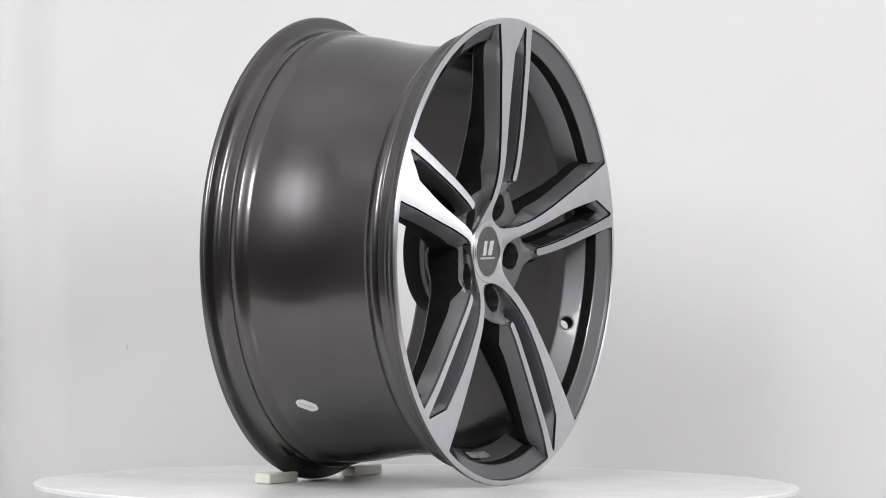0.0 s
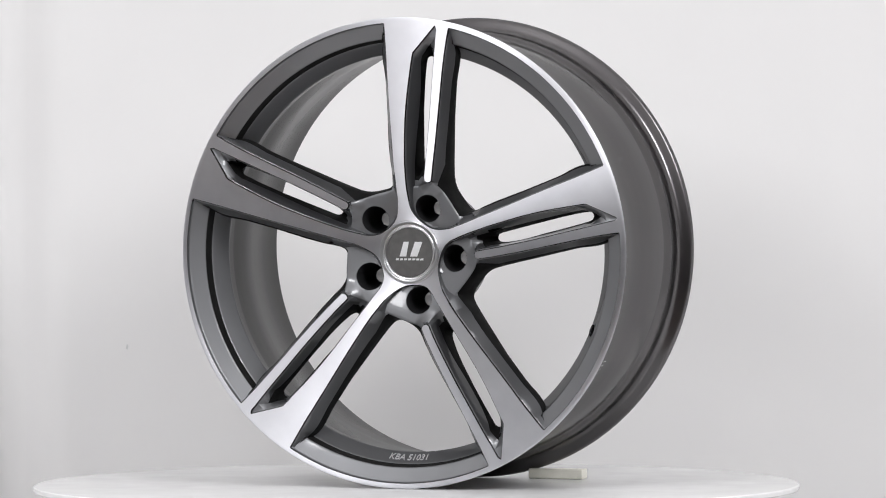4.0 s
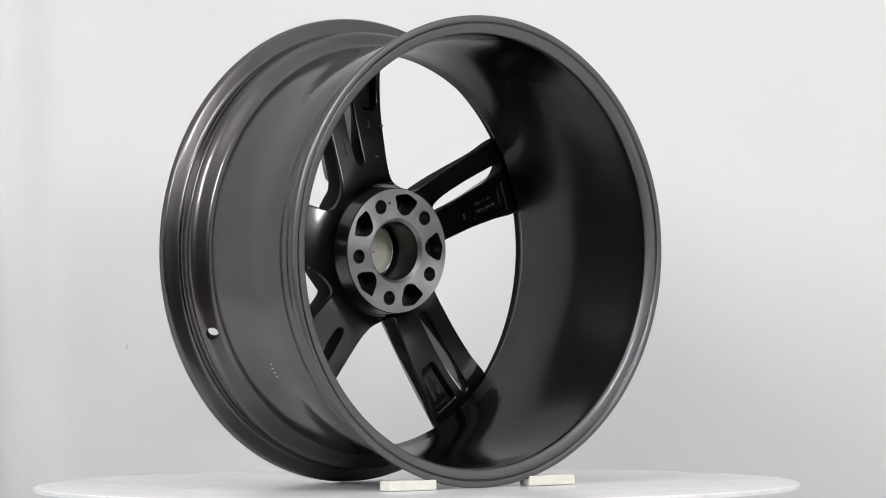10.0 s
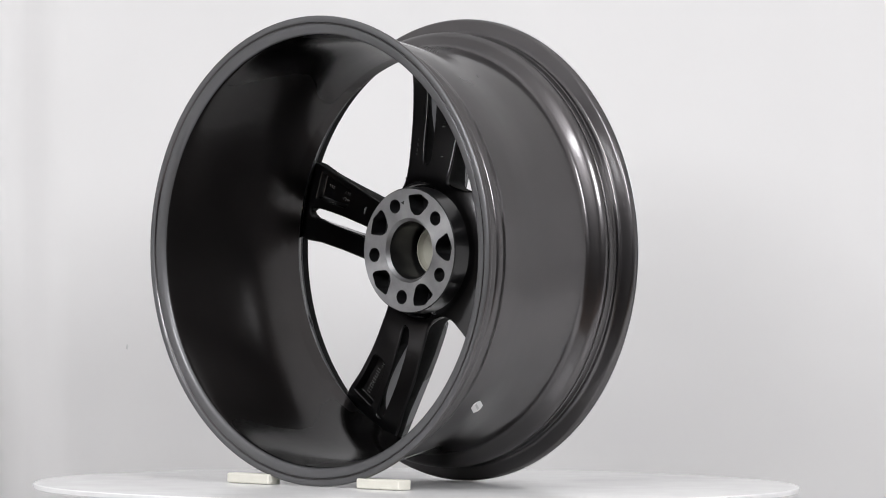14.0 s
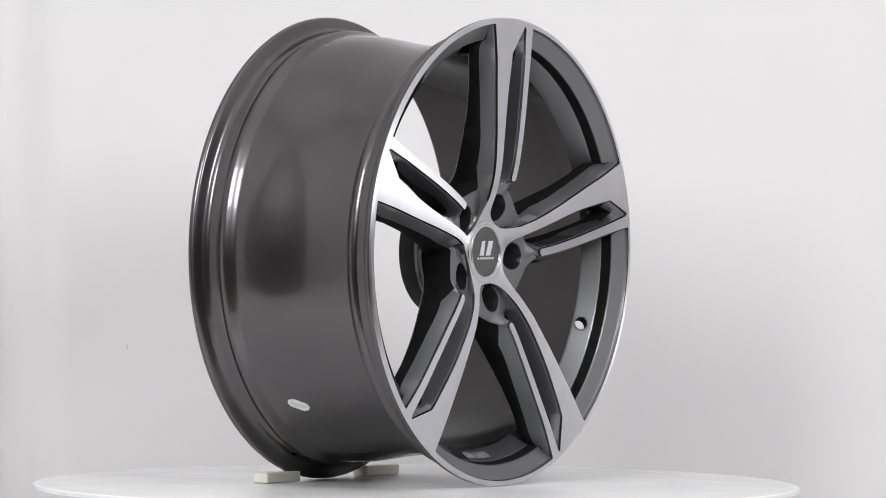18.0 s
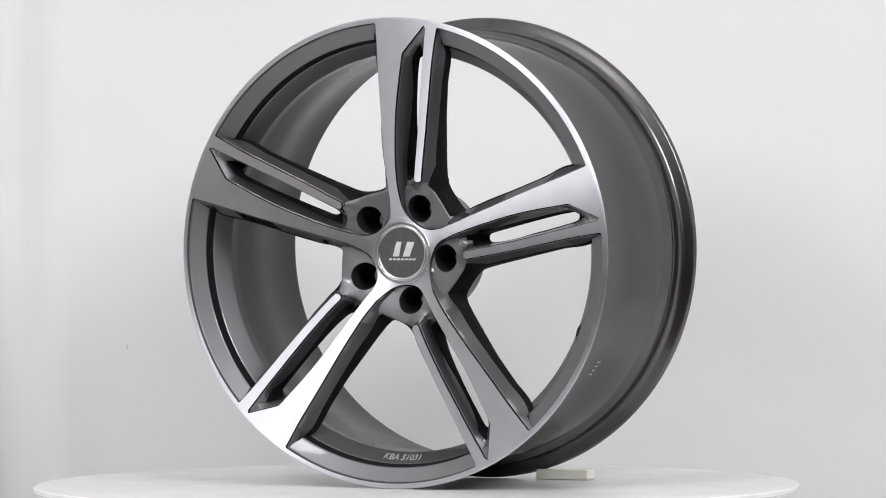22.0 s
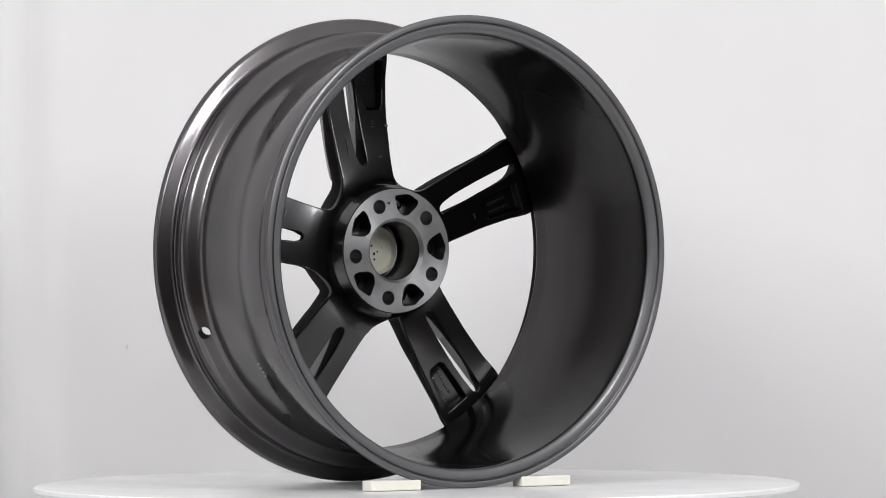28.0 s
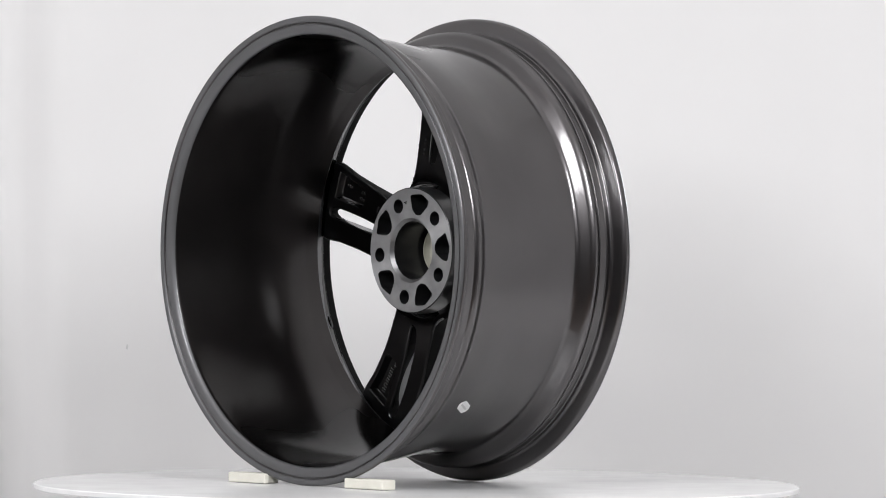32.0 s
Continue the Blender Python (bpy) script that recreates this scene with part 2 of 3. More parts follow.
def inset(loop, dist):
    """The loop moved inwards by dist, one for all points or one for each."""
    sign = 1 if area2(loop) > 0 else -1
    n, out = len(loop), []
    for i in range(n):
        a, b, c = Vector(loop[i - 1]), Vector(loop[i]), Vector(loop[(i + 1) % n])
        u, v = (b - a).normalized(), (c - b).normalized()
        m = Vector((-u.y, u.x)) + Vector((-v.y, v.x))
        m = m.normalized() if m.length > 1e-6 else Vector((-u.y, u.x))
        k = max(0.45, m.dot(Vector((-v.y, v.x))))
        out.append(tuple(b + m * (sign * (dist[i] if isinstance(dist, list) else dist) / k)))
    return out


def spun(loop, degrees):
    c, s = math.cos(radians(degrees)), math.sin(radians(degrees))
    return [(c * x - s * y, s * x + c * y) for x, y in loop]


def inside(p, loop):
    x, y = p
    hit = False
    for (x0, y0), (x1, y1) in zip(loop, loop[1:] + loop[:1]):
        if (y0 > y) != (y1 > y) and x < (x1 - x0) * (y - y0) / (y1 - y0) + x0:
            hit = not hit
    return hit


def circle(r, n, cx=0.0, cy=0.0):
    return [(cx + r * math.cos(2 * math.pi * i / n), cy + r * math.sin(2 * math.pi * i / n)) for i in range(n)]


class Net:
    """A surface over the wheel's plane: lines of known depth, filled with triangles."""

    def __init__(self):
        self.points, self.depths, self.edges = [], [], []

    def line(self, pts, depth, closed=True):
        k = len(self.points)
        for i, p in enumerate(pts):
            self.points.append(Vector(p))
            self.depths.append(depth(math.hypot(*p)) if callable(depth) else depth[i] if isinstance(depth, (list, tuple)) else depth)
        n = len(pts)
        self.edges += [(k + i, k + (i + 1) % n) for i in range(n if closed else n - 1)]

    def dots(self, pts, depth):
        for p in pts:
            self.points.append(Vector(p))
            self.depths.append(depth(math.hypot(*p)))

    def fill(self, keep):
        vs, _, fs, ids, _, _ = delaunay_2d_cdt(self.points, self.edges, [], 0, 1e-4, True)
        ds = []
        for v, own in zip(vs, ids):
            if own:
                ds.append(self.depths[own[0]])
            else:
                ds.append(min(zip(self.points, self.depths), key=lambda q: (q[0] - v).length)[1])
        tris = []
        for f in fs:
            c = sum((vs[i] for i in f), Vector((0, 0))) / 3
            if keep((c.x, c.y)):
                tris.append([(vs[i].x, ds[i], vs[i].y) for i in f])
        return tris


# -- the outlines of one recess between two spokes, by radius and angle --
edge_left = smooth_table([62.5, 84, 97.1, 129.6, 162.1, 194.6, 227.1, 265.5], [27.0, 24.8, 24.3, 23.4, 23.05, 22.75, 22.45, 22.4])
edge_slot = smooth_table([55, 70, 96, 129, 161, 184, 207, 231], [87.3, 88.5, 89.05, 88.95, 88.55, 87.95, 87.25, 86.55])
arm_left = smooth_table([90, 105, 132, 165, 195, 230, 258, 266], [73.6, 74.7, 76.3, 77.8, 78.9, 79.8, 80.4, 80.5])
arm_right = smooth_table([90, 107, 135, 167, 200, 252, 265.5], [68.2, 70.2, 72.6, 74.6, 76.1, 77.4, 77.5])
win_left = smooth_table([80, 88, 100, 115, 131, 148, 165, 182, 200, 240, 250, 258, 264.8], [36.2, 33.8, 31.9, 30.2, 28.9, 27.85, 27.05, 26.5, 26.05, 25.35, 24.3, 23.8, 23.4])
win_right = smooth_table([88, 95, 107, 122, 138, 154, 170, 186, 202, 240, 250, 258, 264.8], [56.2, 60.1, 63.5, 66.3, 68.45, 70.1, 71.5, 72.65, 73.6, 74.95, 76.0, 76.5, 76.9])
LUG = polar(56.0, 65.8)


# shared radii, so that the lines of a flank run side by side
LEFT_R = [float(v) for v in np.linspace(262, 92, 52)]
RIGHT_R = [float(v) for v in np.linspace(98, 262, 50)]
SLOT_R = [float(v) for v in np.linspace(110, 220, 34)]
slot_left = smooth_table([104, 115, 135, 155, 178, 203, 220], [84.2, 84.3, 84.5, 84.6, 84.7, 84.7, 84.5])
slot_right = smooth_table([109, 122, 140, 160, 180, 205, 221], [78.4, 78.4, 79.0, 79.9, 80.5, 81.2, 81.6])


def recess_outline():
    one = [polar(265.5, 22.4)] + [polar(r, edge_left(r)) for r in LEFT_R]
    hub = curve_through([polar(r, edge_left(r)) for r in (89, 84, 78, 70, 62.5)] +
                        [polar(50, 32), polar(43.3, 37.5), polar(39.2, 45), polar(37.4, 54), polar(37.4, 62), polar(38.6, 70), polar(41.6, 78), polar(47, 84)] +
                        [polar(r, edge_slot(r)) for r in (55, 62, 70, 80, 90, 100, 107)], 2.6)
    blade = [polar(r, edge_slot(r)) for r in SLOT_R] + [polar(225, edge_slot(225)), polar(231, edge_slot(231))]
    side = [tuple(Vector(blade[-1]).lerp(Vector(polar(265.6, 81.05)), i / 12)) for i in range(1, 13)]
    arm = [polar(r, arm_left(r)) for r in (261, 256, 251, 245, 238, 231, 225)] + [polar(r, arm_left(r)) for r in SLOT_R[::-1]] + [polar(r, arm_left(r)) for r in (106, 102, 98, 94, 90)]
    end = [polar(86.6, 72.8), polar(86.8, 69.2)]
    outer = [polar(r, arm_right(r)) for r in (90, 94)] + [polar(r, arm_right(r)) for r in RIGHT_R] + [polar(265.5, 77.5)]
    arc = [polar(265.5, a) for a in np.linspace(77.5, 22.4, 74)[1:-1]]
    loop = one + hub + blade + side + arm + end + outer + arc
    bend = len(one) + len(hub) + len(blade) - 1
    tip = bend + len(side)
    e = tip + len(arm) + 1
    rim2 = e + 2 + len(outer) - 1
    return softened(loop, {0, bend, tip, e, e + 1, rim2}, 2.2)


def window_outline():
    left = [polar(264.8, win_left(264.8))] + [polar(r, win_left(r)) for r in LEFT_R]
    foot = curve_through([polar(88, 33.9), polar(84.6, 35.1), polar(82.4, 37.7), polar(81.8, 41.0), polar(82.6, 46.0), polar(85.6, 52.4), polar(89.6, 56.9), polar(94, 59.7)], 2.6)
    right = [polar(r, win_right(r)) for r in RIGHT_R] + [polar(264.8, win_right(264.8))]
    arc = [polar(264.8, a) for a in np.linspace(76.9, 23.4, 64)[1:-1]]
    return left + foot + right + arc


def slot_outline():
    left = [polar(r, slot_left(r)) for r in SLOT_R]
    top = curve_through([left[-1], polar(225.5, 84.2), polar(228, 83.2), polar(225.5, 82.0), polar(220, slot_right(220))], 2)[1:-1]
    right = [polar(r, slot_right(r)) for r in SLOT_R[::-1]]
    low = curve_through([right[-1], polar(104, 79.2), polar(101.6, 81.2), polar(104, 83.6), left[0]], 2)[1:-1]
    return left + top + right + low


def pocket_outline():
    pts = [(11, 224), (-24, 224), (-21.5, 200), (-20.0, 170), (-15.5, 163.5), (1.5, 163.5), (6.5, 170), (9.5, 200)]
    out = []
    for a, b in zip(pts, pts[1:] + pts[:1]):
        n = max(1, round((Vector(a) - Vector(b)).length / 4))
        out += [tuple(Vector(a).lerp(Vector(b), i / n)) for i in range(n)]
    return out


RECESS, WINDOW, SLOT, POCKET = recess_outline(), window_outline(), slot_outline(), pocket_outline()


# depth at which the flanks end: behind the spokes, and within the rim's own body further out
wall_depth = table([60, 72, 78, 86, 95, 104, 165, 225, 240, 246, 250, 254, 258, 264.8], [76, 72, 60, 54.0, 50.0, 47.0, 32.8, 27.2, 26.4, 20, 11.6, 9.8, 8.1, 5.2])
# the break low on the flanks and the ledge in the slot, below which they turn near-black
deep = smooth_table([78, 86, 100, 125, 165, 230, 240, 246, 250, 254, 262], [32.5, 31.0, 26.0, 21.5, 21.0, 20.0, 19.0, 16.5, 11.0, 9.2, 5.8])
fall = smooth_table([80, 100, 215, 225, 242], [20.0, 20.0, 19.0, 14.0, 9.0])
web_depth = smooth_table([36, 45, 56, 66, 76, 88], [28.0, 27.0, 24.2, 21.8, 20.6, 19.5])


WEB_LEFT, WEB_ARM, WEB_SLOT = polar(74.0, 33.0), polar(90.0, 70.0), polar(76.2, 85.4)


def web_at(p):
    """Depth of the lug seat, which rises to a ridge at the arm's foot."""
    k = max(0.0, 1 - math.dist(p, WEB_ARM) / 21.0)
    return web_depth(math.hypot(*p)) - 9.6 * k * k * (3 - 2 * k)


def web_lines():
    """The lug seat's own outline: the foot of the hub's flank, and the free outer edge."""
    off = table([37, 45, 55, 65, 74], [1.3, 1.6, 2.2, 4.0, 7.0])
    slot_off = table([37, 45, 55, 65, 76], [1.3, 1.5, 1.9, 2.8, 4.6])
    picked = []
    for i, p in enumerate(RECESS):
        r, a = math.hypot(*p), math.degrees(math.atan2(p[1], p[0]))
        if a < 62 and r < 73 or a >= 62 and r < 75:
            picked.append((i, off(r) if a < 62 else slot_off(r)))
    dist = [0.0] * len(RECESS)
    for i, d in picked:
        dist[i] = d
    foot = inset(RECESS, dist)
    bend = inset(RECESS, [0.72 * d for d in dist])
    foot, bend = [foot[i] for i, _ in picked], [bend[i] for i, _ in picked]
    foot = [WEB_LEFT] + foot + [WEB_SLOT]
    rim = curve_through([WEB_LEFT, polar(74.8, 41.0), polar(77.5, 50.0), polar(82.5, 60.5), WEB_ARM], 1.6)
    back = curve_through([WEB_ARM, polar(82.5, 73.6), polar(78.3, 78.6), WEB_SLOT], 1.6)
    return foot, bend, rim, back


GREY_Q = 0.78                           # how far down the flanks the gunmetal reaches


def slot_ledge():
    low = [84.0, 88.0, 92.0, 96.0, 100.0, 105.0]
    up = [r for r in low if r > 91]
    ledge = [polar(r, edge_slot(r) + 0.7 * (slot_left(r) - edge_slot(r))) for r in low + SLOT_R]
    apex = [ledge[-1], polar(228, 84.6), polar(243.5, 82.15), polar(228, 80.75), polar(220, arm_left(220) + 0.7 * (slot_right(220) - arm_left(220)))]
    for p, q in zip(apex, apex[1:]):
        n = max(1, round((Vector(p) - Vector(q)).length / 2.5))
        ledge += [tuple(Vector(p).lerp(Vector(q), i / n)) for i in range(1, n + 1)]
    ledge.pop()
    ledge += [polar(r, arm_left(r) + 0.7 * (slot_right(r) - arm_left(r))) for r in (up + SLOT_R)[::-1]]
    return ledge, apex


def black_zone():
    """Round the window: where the flanks and the drop under the lug seat turn near-black."""
    left = [polar(r, edge_left(r) + GREY_Q * (win_left(r) - edge_left(r))) for r in LEFT_R if r > 100]
    right = [polar(r, arm_right(r) + GREY_Q * (win_right(r) - arm_right(r))) for r in RIGHT_R if r > 110]
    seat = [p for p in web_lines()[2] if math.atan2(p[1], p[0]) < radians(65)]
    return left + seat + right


def front_triangles():
    """The painted flanks, the lug seats and the slot of one recess."""
    net = Net()
    net.line(RECESS, lambda r: face_depth(r) + 0.05)
    net.line(inset(RECESS, 1.0), lambda r: face_depth(r) + 2.6)
    net.line(inset(RECESS, 1.5), lambda r: face_depth(r) + 2.8)
    net.line(WINDOW, wall_depth)
    net.line(SLOT, wall_depth)
    foot, bend, rim, back = web_lines()
    edge = rim + back[1:]
    ring = edge + foot[::-1][1:-1]
    net.line(foot, [web_at(p) for p in foot], closed=False)
    net.line(bend, [web_at(p) - 0.22 * (web_at(p) - face_depth(math.hypot(*p))) for p in bend], closed=False)
    net.line(edge, [web_at(p) for p in edge], closed=False)
    for d, drop in ((0.7, 0.25), (1.2, 0.95)):
        out = inset(ring, -d)[1:len(edge) - 1]
        net.line(out, [web_at(p) + drop for p in edge[1:-1]], closed=False)
    # a net of points keeps the seat's surface even
    core = inset(ring, 1.2)
    for i in range(-24, 25):
        for j in range(-24, 25):
            p = (LUG[0] + 2.6 * (i + 0.5 * (j % 2)), LUG[1] + 2.25 * j)
            if math.dist(p, LUG) > 17.2 and inside(p, core) and inside(p, ring):
                net.line([p], [web_at(p)], closed=False)
    # the break low on the flanks, which runs on below the web's outer edge
    width = table([84, 92, 105, 125, 265], [3.4, 2.6, 1.2, 0.6, 0.5])
    sides = [p for p in WINDOW if math.hypot(*p) < 264.7]
    first = WINDOW.index(sides[0])
    moved = inset(WINDOW, [-width(math.hypot(*p)) for p in WINDOW])[first:first + len(sides)]
    net.line(moved, [deep(math.hypot(*p)) for p in sides], closed=False)
    # a line just above the break keeps the flank's shading even
    for radii, near, far in ((LEFT_R, edge_left, win_left), (RIGHT_R, arm_right, win_right)):
        rs = [r for r in radii if r > (100 if radii is LEFT_R else 110)]
        for q in (0.3, 0.55, GREY_Q):
            line = []
            for r in rs:
                span = abs(far(r) - near(r)) * r * math.pi / 180
                top, low = 1.5 / span, 1 - width(r) / span
                line.append(face_depth(r) + 2.8 + (deep(r) - face_depth(r) - 2.8) * (q - top) / (low - top))
            pts = [polar(r, near(r) + q * (far(r) - near(r))) for r in rs]
            net.line(pts, line, closed=False)
            if q == GREY_Q:
                # the edge of the near-black zone runs on to the lug seat
                k, seat = (-1, WEB_LEFT) if radii is LEFT_R else (0, [p for p in rim if math.atan2(p[1], p[0]) < radians(65)][-1])
                steps = [i / 6 for i in range(1, 6)]
                net.line([tuple(Vector(pts[k]).lerp(Vector(seat), v)) for v in steps], [line[k] + (web_at(seat) + 1.0 - line[k]) * v for v in steps], closed=False)
    # the slot's sides: a ledge that runs round its outer tip, and a ramp up to the lug seat
    ledge, apex = slot_ledge()
    net.line(ledge, lambda r: face_depth(r) + fall(r), closed=False)
    # even strips down into the pit at the slot's outer end
    def spaced(line, n):
        run = [0.0]
        for p, q in zip(line, line[1:]):
            run.append(run[-1] + math.dist(p, q))
        at = [run[-1] * i / (n - 1) for i in range(n)]
        return [(float(np.interp(v, run, [p[0] for p in line])), float(np.interp(v, run, [p[1] for p in line]))) for v in at]

    start = SLOT.index(polar(SLOT_R[-1], slot_left(SLOT_R[-1])))
    mouth = SLOT[start:start + [round(math.dist(p, polar(SLOT_R[-1], slot_right(SLOT_R[-1]))), 3) for p in SLOT[start:]].index(0.0) + 1]
    for k in (0.33, 0.66):
        pit = [tuple(Vector(p).lerp(Vector(q), k)) for p, q in zip(spaced(apex, 15), spaced(mouth, 15))]
        rims = [face_depth(math.hypot(*p)) + fall(math.hypot(*p)) for p in spaced(apex, 15)]
        net.line(pit, [a + (wall_depth(math.hypot(*q)) - a) * (0.75 if k < 0.5 else 0.93) for a, q in zip(rims, spaced(mouth, 15))], closed=False)
    ramp = smooth_table([80, 90, 100], [22.5, 30.0, 39.5])
    net.dots([polar(r, a) for r, a in ((84, 79.5), (84, 82.5), (89, 79.2), (89, 81.2), (89, 83.2), (95, 79.5), (95, 81.2), (95, 83.0))], ramp)
    net.line(circle(16.1, 44, *LUG), [web_at(p) for p in circle(16.1, 44, *LUG)])
    net.line(circle(15.5, 44, *LUG), [web_at(p) + 0.8 for p in circle(16.1, 44, *LUG)])
    for rad, dep in ((14.9, 57.0), (8.4, 67.0)):
        net.line(circle(rad, 44, *LUG), dep)

    def keep(c):
        if not inside(c, RECESS) or inside(c, WINDOW) or inside(c, SLOT) or math.dist(c, LUG) < 8.3:
            return False
        r, a = math.hypot(*c), math.degrees(math.atan2(c[1], c[0]))
        return not (r > 264.0 and 23.6 < a < 76.7)

    return net.fill(keep)


def back_triangles():
    """The dark back of all the spokes."""
    net = Net()
    holes, pockets = [], []
    for k in range(SPOKES):
        for loop, dist in ((WINDOW, -2.2), (SLOT, -1.6)):
            base = spun(loop, STEP * k)
            net.line(base, wall_depth)
            net.line(inset(base, dist * 0.45), lambda r: back_depth(r) - 0.9)
            net.line(inset(base, dist), back_depth)
            holes.append(base)
        p = spun(POCKET, STEP * k)
        net.line(p, back_depth)
        net.line(inset(p, 0.8), lambda r: back_depth(r) - 0.3)
        net.line(inset(p, 1.6), lambda r: back_depth(r) - 1.3)
        net.line(inset(p, 3.4), lambda r: back_depth(r) - 7.6)
        net.line(inset(p, 4.6), lambda r: back_depth(r) - 8.6)
        pockets.append(p)
    net.line(circle(262, 240), back_depth)
    for r in (73.2, 74, 75, 76.5, 78):
        net.line(circle(r, 120), back_depth)
    net.dots([polar(r, a) for r in range(88, 262, 9) for a in np.arange(0, 360, 3.6) if not any(inside(polar(r, a), q) for q in holes + pockets)], back_depth)
    return net.fill(lambda c: 73.2 < math.hypot(*c) < 262 and not any(inside(c, q) for q in holes))


def machined_triangles():
    net = Net()
    loops = [spun(RECESS, STEP * k) for k in range(SPOKES)]
    for q in loops:
        net.line(q, face_depth)
    net.line(circle(34.9, 120), face_depth)
    for r in (267.5, 269.8):
        net.line(circle(r, 360), face_depth)
    net.line(circle(270.9, 360), -1.15)
    net.line(circle(271.6, 360), 0.4)
    grid = [polar(r, a) for r in (37.5, 40, 43, 46.5, 50, 54, 58, 63, 68, 73, 79, 86, 94, 103, 112, 122, 133, 145, 157, 170, 184, 198, 212, 226, 240, 252, 260)
            for a in np.arange(0, 360, 2.4 if r > 120 else 4)]
    grown = [inset(q, -1.4) for q in loops]
    net.dots([g for g in grid if not any(inside(g, q) for q in grown)], face_depth)
    return net.fill(lambda c: 34.9 < math.hypot(*c) < 271.7 and not any(inside(c, q) for q in loops))


def mesh_of(triangles):
    """Welds triangles in millimetres into vertices and faces."""
    index, verts, faces = {}, [], []
    for tri in triangles:
        f = []
        for v in tri:
            key = tuple(round(c, 2) for c in v)
            if key not in index:
                index[key] = len(verts)
                verts.append(tuple(c / 1000 for c in v))
            f.append(index[key])
        if len(set(f)) == 3:
            faces.append(f)
    return verts, faces


def wheel_face(wheel):
    """Spokes and hub: one shaded surface, handed out to the hub and the five spokes."""
    tris = []
    front = front_triangles()
    for k in range(SPOKES):
        c, s = math.cos(radians(STEP * k)), math.sin(radians(STEP * k))
        # seen from the front the triangles wind one way, from the back the other
        tris += [[(c * x - s * z, d, s * x + c * z) for x, d, z in t] for t in front]
    cut = len(tris)
    tris += [t[::-1] for t in back_triangles()]
    verts, faces = mesh_of(tris)
    seen_from_front = len(mesh_of(tris[:cut])[1])
    whole = bpy.data.meshes.new("whole")
    whole.from_pydata(verts, [], faces)
    whole.polygons.foreach_set("use_smooth", [True] * len(faces))
    whole.set_sharp_from_angle(angle=radians(38))
    normals = [tuple(n.vector) for n in whole.corner_normals]
    lugs = [spun([LUG], STEP * k)[0] for k in range(SPOKES)]

    zone, ledges = black_zone(), slot_ledge()[0]

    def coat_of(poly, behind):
        """Which material: 0 gunmetal, 1 the back's and edge step's black, 2 the lug holes' black, 3 near-black low on
        the flanks.
        """
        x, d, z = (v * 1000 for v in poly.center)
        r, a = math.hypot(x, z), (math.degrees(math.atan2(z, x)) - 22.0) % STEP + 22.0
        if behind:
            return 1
        # shade deep in the lug holes, put in as black
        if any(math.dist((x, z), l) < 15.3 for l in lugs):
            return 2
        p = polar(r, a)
        # step under the machined edge: dark reflections put in as black colour
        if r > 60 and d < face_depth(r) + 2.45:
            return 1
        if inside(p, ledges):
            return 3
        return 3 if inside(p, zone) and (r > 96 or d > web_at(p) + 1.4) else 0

    def true_normal(co, n):
        """On the smooth run of the backs the normal comes from the profile itself."""
        r = math.hypot(co.x, co.z) * 1000
        if n.y < 0.5 or not 82 < r < 238 or abs(co.y * 1000 - back_depth(r)) > 0.03:
            return tuple(n)
        k = (back_depth(r + 0.5) - back_depth(r - 0.5)) * 1000 / r
        return tuple(Vector((-k * co.x, 1.0, -k * co.z)).normalized())

    owners = {}
    for poly in whole.polygons:
        c = poly.center
        r, a = math.hypot(c.x, c.z) * 1000, math.degrees(math.atan2(c.z, c.x))
        key = -1 if r < 88 else int(((a - 50) % 360) // STEP)
        owners.setdefault(key, []).append(poly)
    for key, polys in sorted(owners.items()):
        used, vs, fs, ns = {}, [], [], []
        rear = [coat_of(poly, poly.index >= seen_from_front) for poly in polys]
        for poly in polys:
            f = []
            for li in poly.loop_indices:
                vi = whole.loops[li].vertex_index
                if vi not in used:
                    used[vi] = len(vs)
                    vs.append(tuple(whole.vertices[vi].co))
                f.append(used[vi])
                ns.append(true_normal(whole.vertices[vi].co, Vector(normals[li])))
            fs.append(f)
        me = bpy.data.meshes.new("hub" if key < 0 else "spoke")
        me.from_pydata(vs, [], fs)
        me.polygons.foreach_set("use_smooth", [True] * len(fs))
        me.normals_split_custom_set(ns)
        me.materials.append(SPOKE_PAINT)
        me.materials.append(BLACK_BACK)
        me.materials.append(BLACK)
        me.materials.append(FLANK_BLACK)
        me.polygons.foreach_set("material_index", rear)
        ob = new(me.name, me)
        ob.parent = wheel
        ob["label"] = "gunmetal painted hub web with five lug seats" if key < 0 else "gunmetal painted twin spoke with a long open slot"
    bpy.data.meshes.remove(whole)
    verts, faces = mesh_of([t for t in machined_triangles()])
    me = bpy.data.meshes.new("machined_face")
    me.from_pydata(verts, [], faces)
    me.polygons.foreach_set("use_smooth", [True] * len(faces))
    me.materials.append(MACHINED)
    ob = new("machined_face", me)
    ob.parent = wheel
    ob["label"] = "bright diamond-turned aluminium face of the spokes and lip"


